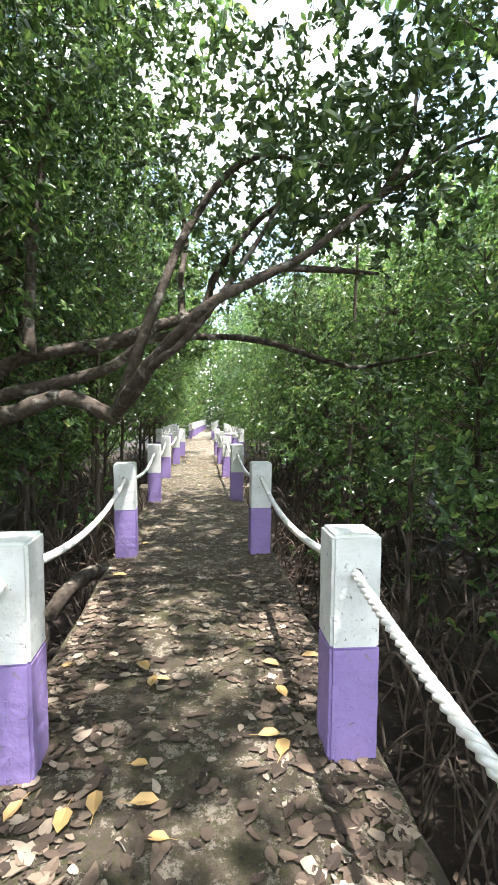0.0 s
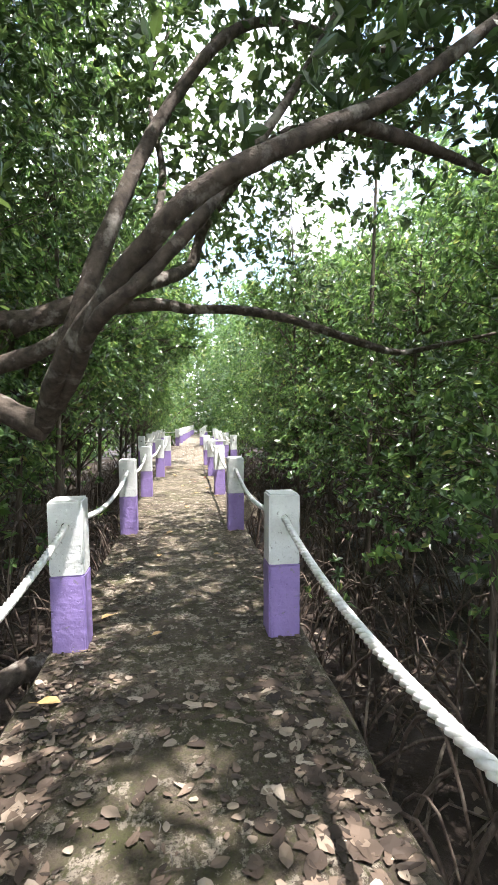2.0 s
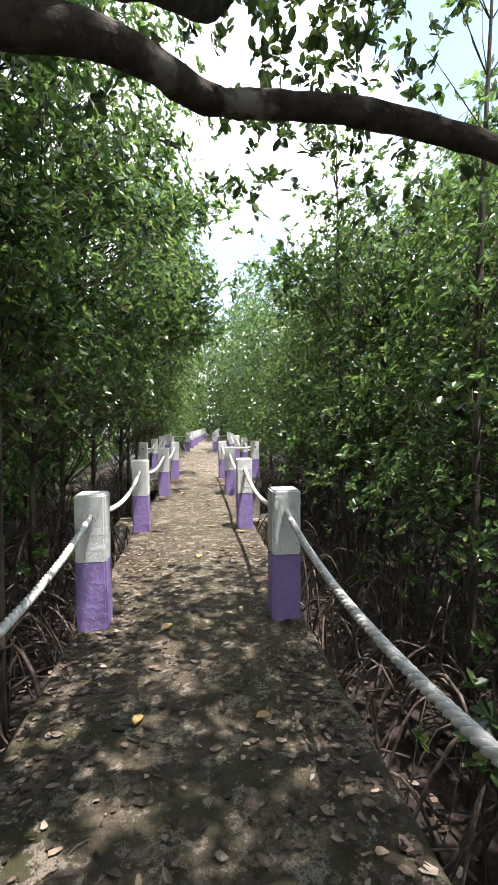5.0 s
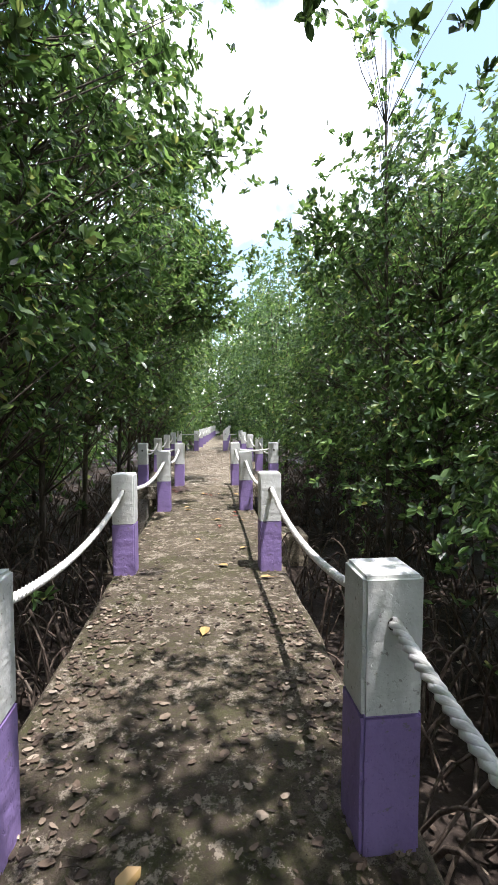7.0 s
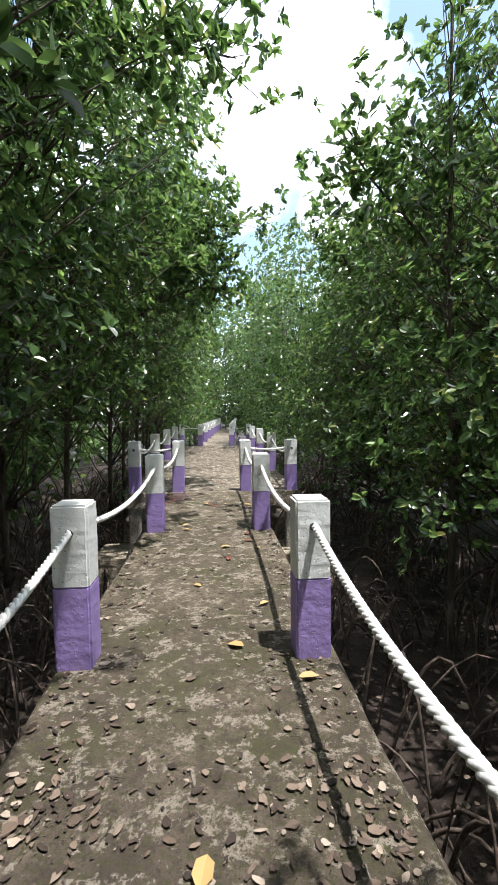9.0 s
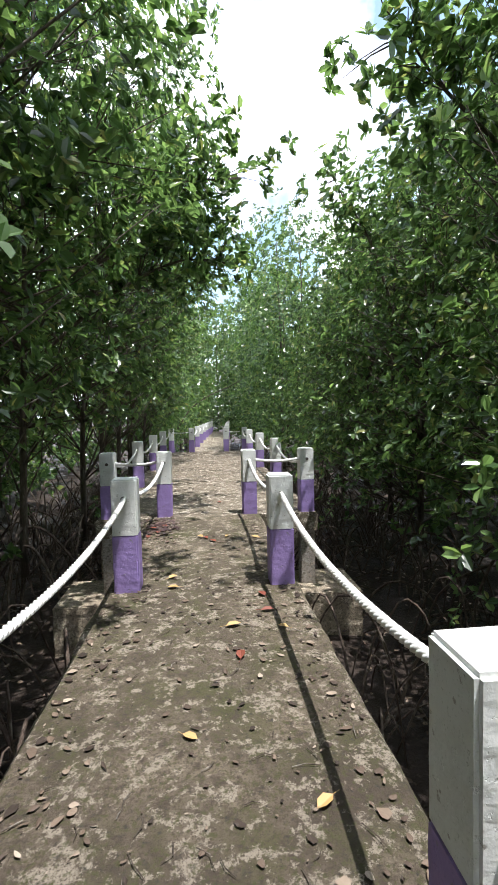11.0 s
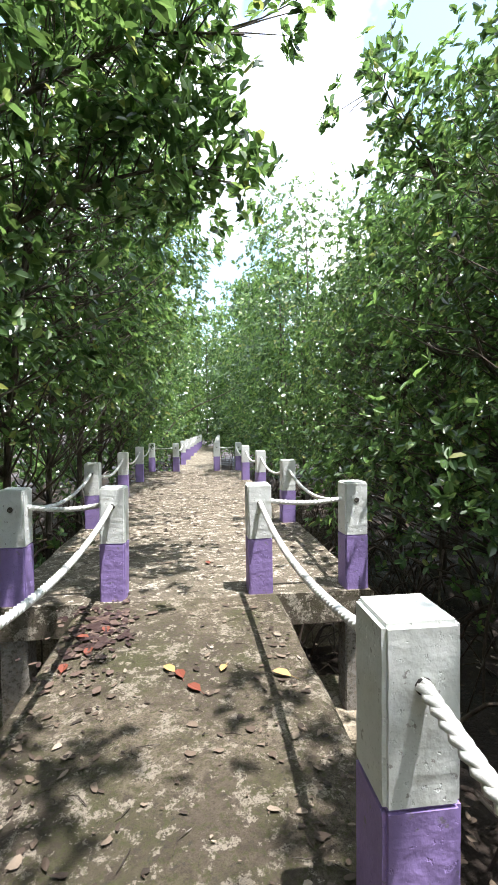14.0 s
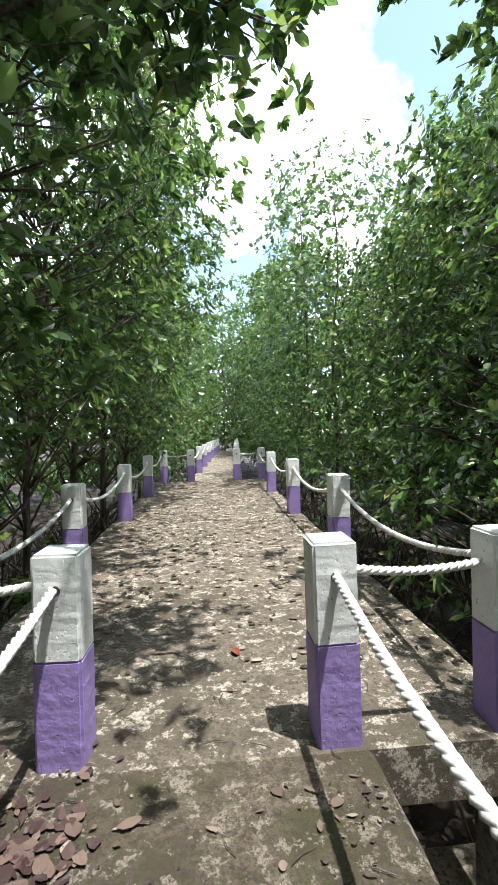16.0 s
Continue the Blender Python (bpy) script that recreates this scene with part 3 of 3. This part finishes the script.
E = [(-1.25, 5.26, 2.1, 0.08), (-0.55, 5.28, 2.36, 0.066), (-0.12, 5.56, 2.58, 0.056), (0.08, 5.86, 2.80, 0.05), (0.19, 5.9, 3.13, 0.045), (0.47, 5.9, 3.53, 0.042), (0.78, 5.9, 3.90, 0.038), (1.13, 5.9, 4.08, 0.035), (1.56, 5.9, 4.0, 0.03), (1.97, 5.9, 3.98, 0.026), (2.37, 5.9, 4.31, 0.018), (2.9, 6.1, 4.7, 0.01)]
E2 = [(-0.2, 5.5, 2.54, 0.045), (-0.22, 5.8, 3.1, 0.04), (-0.17, 6.05, 3.7, 0.034), (-0.3, 6.2, 4.5, 0.022), (-0.1, 6.4, 5.2, 0.012)]
F = [(-2.9, 4.9, 0.8, 0.08), (-2.2, 4.95, 1.5, 0.07), (-1.47, 5.0, 1.72, 0.064), (-0.9, 4.9, 1.9, 0.055), (-0.45, 4.6, 2.2, 0.03)]
G = [(-1.68, 4.8, 1.98, 0.07), (-1.69, 4.85, 2.4, 0.055), (-1.70, 5.0, 3.1, 0.05), (-1.6, 5.0, 3.8, 0.04), (-1.5, 5.0, 4.5, 0.028), (-1.3, 5.1, 5.4, 0.014)]
H = [(-0.98, 4.9, -0.25, 0.07), (-1.15, 4.6, -0.22, 0.075), (-1.4, 4.35, -0.5, 0.075), (-1.45, 4.1, -1.0, 0.07), (-1.3, 3.9, -1.9, 0.06)]
tipsB = np.vstack([along(B[5:], 38, 0.36, lr, 0.6), along(P[6:], 12, 0.22, lr), along(B3[1:], 10, 0.22, lr, 0.2), along(B4, 22, 0.35, lr), along(C[4:], 48, 0.42, lr, 0.35), np.column_stack([lr.uniform(-1.6, 2.6, 44), lr.uniform(2.6, 7.0, 44), lr.uniform(4.4, 6.2, 44)])])
tipsB = tipsB[(tipsB[:, 2] > 2.95) | (np.abs(tipsB[:, 0]) > 1.3)]
limb_tree("old dark leaning tree with thick limbs arching over the walkway", [("trunk", A), ("limb", B), ("limb", C), ("limb", P), ("branch", B3), ("branch", B4), ("root", H)], tipsB, 0.086, 5, 9)
tipsE = np.vstack([along(E[4:], 36, 0.34, lr, 0.15), along(E2[1:], 26, 0.34, lr), along(G[2:], 40, 0.5, lr), along(D[9:], 12, 0.25, lr, 0.15),
                   np.column_stack([lr.uniform(0.3, 1.7, 24), lr.uniform(6.8, 8.2, 24), lr.uniform(3.2, 4.4, 24)]),
                   np.column_stack([lr.uniform(-2.2, 0.1, 55), lr.uniform(4.2, 6.8, 55), lr.uniform(4.1, 6.2, 55)]), np.column_stack([lr.uniform(-2.5, -0.7, 45), lr.uniform(6.0, 8.4, 45), lr.uniform(3.3, 5.0, 45)])])
tipsE = tipsE[(tipsE[:, 2] > 3.1) | (np.abs(tipsE[:, 0]) > 1.3)]
limb_tree("old tree with a long bare branch crossing above the walkway", [("trunk", D), ("limb", E), ("branch", E2), ("limb", F), ("limb", G)], tipsE, 0.086, 6, 11)

# loose boughs of neighbouring trees hanging into the opening
def bough(points, n, spread, seed, leaf=0.13, label="leafy mangrove bough reaching over the walkway"):
    rng = np.random.default_rng(seed)
    b = new("mangrove_bough")
    line = smooth_line(points, 6)
    tips = along(points[1:], n, spread, rng, 0.05)
    tips = tips[tips[:, 2] > 0.1]
    co, f = tube(line, 6)
    place("branch", np_mesh("branch", co, f, M_BARK, True), b)
    for q in tips:
        i = int(np.argmin(np.linalg.norm(line[:, :3] - q, axis=1)))
        i = max(0, i - 2)
        co, f = tube(np.array([(*line[i, :3], 0.008), (*((line[i, :3] + q) / 2 + rng.normal(size=3) * 0.03), 0.006), (*q, 0.003)]), 4)
        place("twig", np_mesh("twig", co, f, M_BARK, True), b)
    tips = np.repeat(tips, 4, axis=0) + rng.normal(size=(len(tips) * 4, 3)) * 0.13
    co, f = rosettes(tips, rng.normal(size=tips.shape) * 0.4, leaf, 7, True, rng)
    place("leaves", np_mesh("leaves", co, f, M_LEAF), b)
    return tagged(b, label, "branch", "overhanging boughs")

bough([(-2.2, 16.0, 2.3, 0.03), (-1.2, 16.2, 3.2, 0.024), (-0.3, 16.4, 3.7, 0.016), (0.45, 16.6, 3.75, 0.007)], 66, 0.32, 101)
bough([(-2.2, 16.0, 3.3, 0.03), (-1.2, 16.2, 4.2, 0.024), (-0.3, 16.2, 4.7, 0.016), (0.55, 16.2, 4.8, 0.007)], 70, 0.36, 102)
bough([(-2.6, 14.1, 2.2, 0.03), (-1.8, 13.8, 3.0, 0.024), (-1.2, 13.4, 3.3, 0.016), (-0.7, 13.0, 3.4, 0.007)], 34, 0.30, 103)
bough([(3.0, 12.9, 2.6, 0.03), (2.5, 13.1, 3.5, 0.022), (2.0, 13.3, 4.2, 0.014), (1.65, 13.3, 4.7, 0.007)], 34, 0.30, 104)
bough([(-2.6, 12.2, 3.4, 0.03), (-1.8, 12.4, 4.6, 0.024), (-0.7, 12.8, 5.3, 0.016), (0.35, 13.0, 5.3, 0.007)], 52, 0.36, 105)
bough([(3.3, 17.3, 3.3, 0.03), (2.9, 17.4, 4.5, 0.02), (2.5, 17.5, 5.2, 0.01), (2.3, 17.5, 5.6, 0.006)], 30, 0.28, 106)
bough([(-2.9, 10.2, 1.6, 0.025), (-2.2, 9.9, 2.1, 0.018), (-1.7, 9.6, 2.3, 0.012), (-1.3, 9.3, 2.35, 0.006)], 26, 0.24, 107)
bough([(-3.0, 9.2, 1.9, 0.03), (-2.3, 9.3, 3.2, 0.024), (-1.6, 9.4, 3.9, 0.016), (-1.0, 9.5, 4.1, 0.007)], 44, 0.34, 108, 0.115)
# slender saplings standing in front of the foliage
def sapling(x, y, top, lean, seed, radius, n):
    return bough([(x, y, GROUND - 0.1, radius), (x + lean * 0.2, y, 0.6, radius * 0.9), (x + lean * 0.5, y + 0.05, top * 0.5, radius * 0.7), (x + lean, y, top, 0.008)], n, 0.42, seed, 0.11, "slender mangrove sapling with a pale stem and sparse leaves")

sapling(2.72, 12.6, 6.8, -0.15, 201, 0.036, 80)
sapling(3.0, 9.0, 6.8, 0.2, 202, 0.05, 46)
sapling(-1.95, 8.9, 7.2, 0.15, 203, 0.05, 30)
sapling(2.35, 4.9, 1.3, 0.1, 204, 0.03, 16)
# low seedlings rising from the mud beside the deck
def seedling(seed):
    rng = np.random.default_rng(seed)
    p = new("mangrove_seedling")
    h = rng.uniform(1.0, 1.9)
    stem = smooth_line([(0, 0, -0.1, 0.012), (rng.normal() * 0.05, rng.normal() * 0.05, h * 0.5, 0.010), (rng.normal() * 0.1, rng.normal() * 0.1, h, 0.006)], 4)
    co, f = tube(stem, 6)
    place("stem", np_mesh("stem", co, f, M_BARK, True), p)
    tips = np.vstack([stem[-1:, :3], stem[-3, :3] + rng.normal(size=(5, 3)) * np.array([0.2, 0.2, 0.14])])
    for q in tips[1:]:
        co, f = tube(np.array([(*stem[-5, :3], 0.006), (*((stem[-5, :3] + q) / 2), 0.005), (*q, 0.003)]), 4)
        place("twig", np_mesh("twig", co, f, M_BARK, True), p)
    co, f = rosettes(tips, rng.normal(size=tips.shape) * 0.3, 0.13, 8, True, rng)
    place("leaves", np_mesh("leaves", co, f, M_LEAF), p)
    return tagged(p, "young mangrove seedling with a few glossy leaf whorls in mud", "seedling", "mangrove seedlings")

SEEDS = [seedling(300 + i) for i in range(4)]
sr = random.Random(33)
for k in range(34):
    side = 1 if k % 2 else -1
    m = pose(side * sr.uniform(1.7, 3.4), 1.2 + 0.68 * k + sr.uniform(-0.3, 0.3), GROUND, 0, 0, sr.uniform(0, 360))
    if k < 4:
        SEEDS[k].matrix_basis = m
    elif not (11.8 < m.translation.y < 17.8 and abs(m.translation.x) < 2.9):
        copy_thing(SEEDS[k % 4], m)
# bent bare stem across the far end of the wide deck
stem_bent = new("bent_stem")
co, f = tube(smooth_line([(-2.1, 30.9, -1.8, 0.035), (-1.6, 30.8, 0.2, 0.032), (-1.17, 30.8, 0.95, 0.03), (-0.6, 30.8, 1.75, 0.027), (0.2, 30.8, 2.3, 0.024), (1.24, 30.8, 2.76, 0.018), (2.2, 30.9, 3.3, 0.01)], 6), 8)
place("stem", np_mesh("stem", co, f, M_BARK, True), stem_bent)
tagged(stem_bent, "thin bare stem bent in an arch over the walkway", "branch")

# ---- roots and litter ----
def root_tangle():
    rng = np.random.default_rng(17)
    pieces = []
    for k in range(1250):
        s = 1 if k % 2 else -1
        x, y = s * (1.3 + 3.6 * rng.uniform() ** 1.4), rng.uniform(-0.5, 30)
        a, reach, h = rng.uniform(0, 2 * np.pi), rng.uniform(0.6, 1.7), rng.uniform(0.25, 1.15)
        if 14.4 < y < 17.8 and abs(x) < 2.9:
            continue
        if abs(x + reach * np.cos(a)) < 1.15 or (15 < y < 31 and abs(x + reach * np.cos(a)) < 1.9):
            a = 0 if s > 0 else np.pi
        r = rng.uniform(0.008, 0.022)
        c, d = np.cos(a), np.sin(a)
        pts = [(x, y, GROUND - 0.1, r), (x + reach * 0.25 * c, y + reach * 0.25 * d, GROUND + h * 0.8, r), (x + reach * 0.6 * c, y + reach * 0.6 * d, GROUND + h, r * 0.9), (x + reach * c, y + reach * d, GROUND - 0.1, r * 0.75)]
        pieces.append(tube(smooth_line(pts, 3), 4))
    for k in range(500):
        s = 1 if k % 2 else -1
        x, y, a, ln = s * rng.uniform(0.95, 4.5), rng.uniform(-1, 30), rng.uniform(0, 2 * np.pi), rng.uniform(0.2, 0.8)
        z = GROUND + rng.uniform(0.05, 0.25)
        pieces.append(tube(np.array([(x, y, z - 0.05, 0.012), (x + ln * 0.5 * np.cos(a), y + ln * 0.5 * np.sin(a), z + 0.06, 0.010), (x + ln * np.cos(a + 0.3), y + ln * np.sin(a + 0.3), z - 0.06, 0.006)]), 5))
    co, f = join(pieces)
    tagged(place("root_tangle", np_mesh("root_tangle", co, f, M_ROOT, True)), "tangle of brown arching mangrove roots in mud", "roots", kind="stuff")

root_tangle()

def flat_leaves(n, xs, ys, z, size, rng, material, name, label):
    """Dry leaves lying flat: ragged, pointed outlines round a lifted midrib, each one warped in its own way."""
    t = np.arange(8) * 2 * np.pi / 8
    a = rng.uniform(0, 2 * np.pi, n)
    slim = rng.uniform(0.24, 0.42, n) * np.where(rng.uniform(size=n) < 0.3, 0.6, 1.0)
    r = 1 + rng.normal(size=(n, 8)) * 0.15
    u = 0.5 * np.cos(t)[None] * np.where(np.arange(8) == 0, 1.14, 1.0)[None] * r * size[:, None]
    v = np.sin(t)[None] * (1 - 0.22 * np.cos(t))[None] * r * (size * slim)[:, None]
    h = np.abs(v) * rng.uniform(0.0, 0.22, n)[:, None] + np.abs(u) * rng.uniform(0.0, 0.12, n)[:, None]
    x = xs[:, None] + u * np.cos(a)[:, None] - v * np.sin(a)[:, None]
    y = ys[:, None] + u * np.sin(a)[:, None] + v * np.cos(a)[:, None]
    rim = np.stack([x, y, z + 0.004 + h + rng.uniform(0, 0.004, (n, 8))], axis=2)
    mid = np.column_stack([xs, ys, z + rng.uniform(0.004, 0.010, n)])[:, None]
    co = np.concatenate([rim, mid], axis=1).reshape(-1, 3)
    fan = np.array([(8, i, (i + 1) % 8) for i in range(8)])
    f = (np.arange(n)[:, None, None] * 9 + fan[None]).reshape(-1, 3)
    tagged(place(name, np_mesh(name, co, f, material)), label, "leaf litter", kind="stuff")

fr = np.random.default_rng(29)
n = 11000
edge = fr.choice([0, 1, 2], n, p=[0.36, 0.32, 0.32])
lx = np.where(edge == 0, fr.uniform(SLAB_L + 0.05, SLAB_R - 0.05, n), np.where(edge == 1, SLAB_L + 0.05 + np.abs(fr.normal(size=n)) * 0.22, SLAB_R - 0.05 - np.abs(fr.normal(size=n)) * 0.22))
lx = np.clip(lx, SLAB_L + 0.04, SLAB_R - 0.06)
pick = fr.uniform(size=n)
ly = np.where(pick < 0.46, fr.uniform(-0.5, 4.2, n), np.where(pick < 0.84, fr.uniform(4, 9.5, n), fr.uniform(9, 15.8, n)))
shrink = np.where(ly > 4.0, 0.58, 0.92)
flat_leaves(n, lx, ly, 0.0, shrink * (0.014 + 0.085 * fr.uniform(size=n) ** 2.1), fr, M_LITTER, "leaf_litter", "scattered dry brown leaves on the walkway")
n = 7500
flat_leaves(n, fr.uniform(WIDE_L + 0.1, WIDE_R - 0.1, n), 16.3 + 11.1 * fr.uniform(size=n) ** 0.6, 0.0, 0.012 + 0.07 * fr.uniform(size=n) ** 2.4, fr, M_LITTER, "leaf_litter", "dry brown leaves strewn over the wide deck")
n = 6000
gx = fr.uniform(0.9, 4.5, n) * fr.choice([-1, 1], n)
flat_leaves(n, gx, fr.uniform(-1, 30, n), GROUND + 0.1, fr.uniform(0.04, 0.10, n), fr, M_LITTER, "leaf_litter", "dead leaves lying on dark mud")

def twig_litter():
    rng = np.random.default_rng(41)
    pieces = []
    for k in range(650):
        y = rng.uniform(0, 29)
        x = rng.uniform(WIDE_L + 0.15, WIDE_R - 0.15) if y > 16.2 else rng.uniform(SLAB_L + 0.1, SLAB_R - 0.1)
        a, ln, bend = rng.uniform(0, 2 * np.pi), rng.uniform(0.03, 0.13), rng.normal() * 0.5
        x1, y1 = x + ln / 2 * np.cos(a), y + ln / 2 * np.sin(a)
        pieces.append(tube(np.array([(x, y, 0.005, 0.002), (x1, y1, 0.008, 0.0024), (x1 + ln / 2 * np.cos(a + bend), y1 + ln / 2 * np.sin(a + bend), 0.005, 0.0014)]), 4))
    co, f = join(pieces)
    tagged(place("twig_litter", np_mesh("twig_litter", co, f, M_LIMB)), "thin dark twigs strewn over the concrete deck", "twigs", kind="stuff")

twig_litter()
# a drift of reddish dead leaves at the foot of a post
n = 260
flat_leaves(n, -0.62 + fr.normal(size=n) * 0.13, 15.45 + fr.normal(size=n) * 0.33, 0.004, fr.uniform(0.025, 0.08, n), fr, M_WINE, "leaf_drift", "drift of reddish-brown dead leaves by a post")

def fallen_leaf(material, label, seed):
    rng = np.random.default_rng(seed)
    co, f = leaves(np.array([[-0.05, 0, 0.006]]), np.array([[1.0, 0, 0.05]]), np.array([[0, 0, 1.0]]), np.array([0.105]), np.array([rng.uniform(0.06, 0.074)]), True, 0.04)
    stalk, sf = tube(np.array([(-0.085, 0.006, 0.006, 0.0016), (-0.05, 0, 0.007, 0.0014)]), 4)
    leaf = new("fallen_leaf")
    place("blade", np_mesh("blade", co, f, material), leaf)
    place("stalk", np_mesh("stalk", stalk, sf, material), leaf)
    return tagged(leaf, label, "fallen leaf", "fallen leaves on the walkway")

yellow = fallen_leaf(M_YELLOW, "yellow fallen leaf on the concrete walkway", 1)
tan_l = fallen_leaf(M_YELLOW, "faded orange fallen leaf on the concrete walkway", 2)
red = fallen_leaf(M_RED, "red fallen leaf on the concrete walkway", 3)
yellow.location, tan_l.location, red.location = (-0.2, 1.6, 0.004), (0.3, 1.9, 0.004), (0.42, 12.7, 0.004)
qr = random.Random(8)
for k in range(50):
    y = qr.uniform(0.5, 2.6) if k < 32 else qr.uniform(2.6, 15.5)
    s = qr.uniform(0.7, 1.15)
    ob = copy_thing(yellow if k % 3 else tan_l, pose(qr.uniform(-0.75, 0.65), y, 0.004, qr.uniform(-5, 5), qr.uniform(-5, 5), qr.uniform(0, 360)))
    ob.scale = (s, s * qr.uniform(0.85, 1.1), s)
for x, y in ((0.42, 13.0), (0.18, 12.1), (0.06, 14.6), (-0.02, 14.75), (0.2, 16.9), (-0.6, 15.1), (-0.7, 14.9), (-0.55, 15.4), (-0.68, 15.3)):
    copy_thing(red, pose(x, y, 0.004, qr.uniform(-4, 4), 0, qr.uniform(0, 360)))
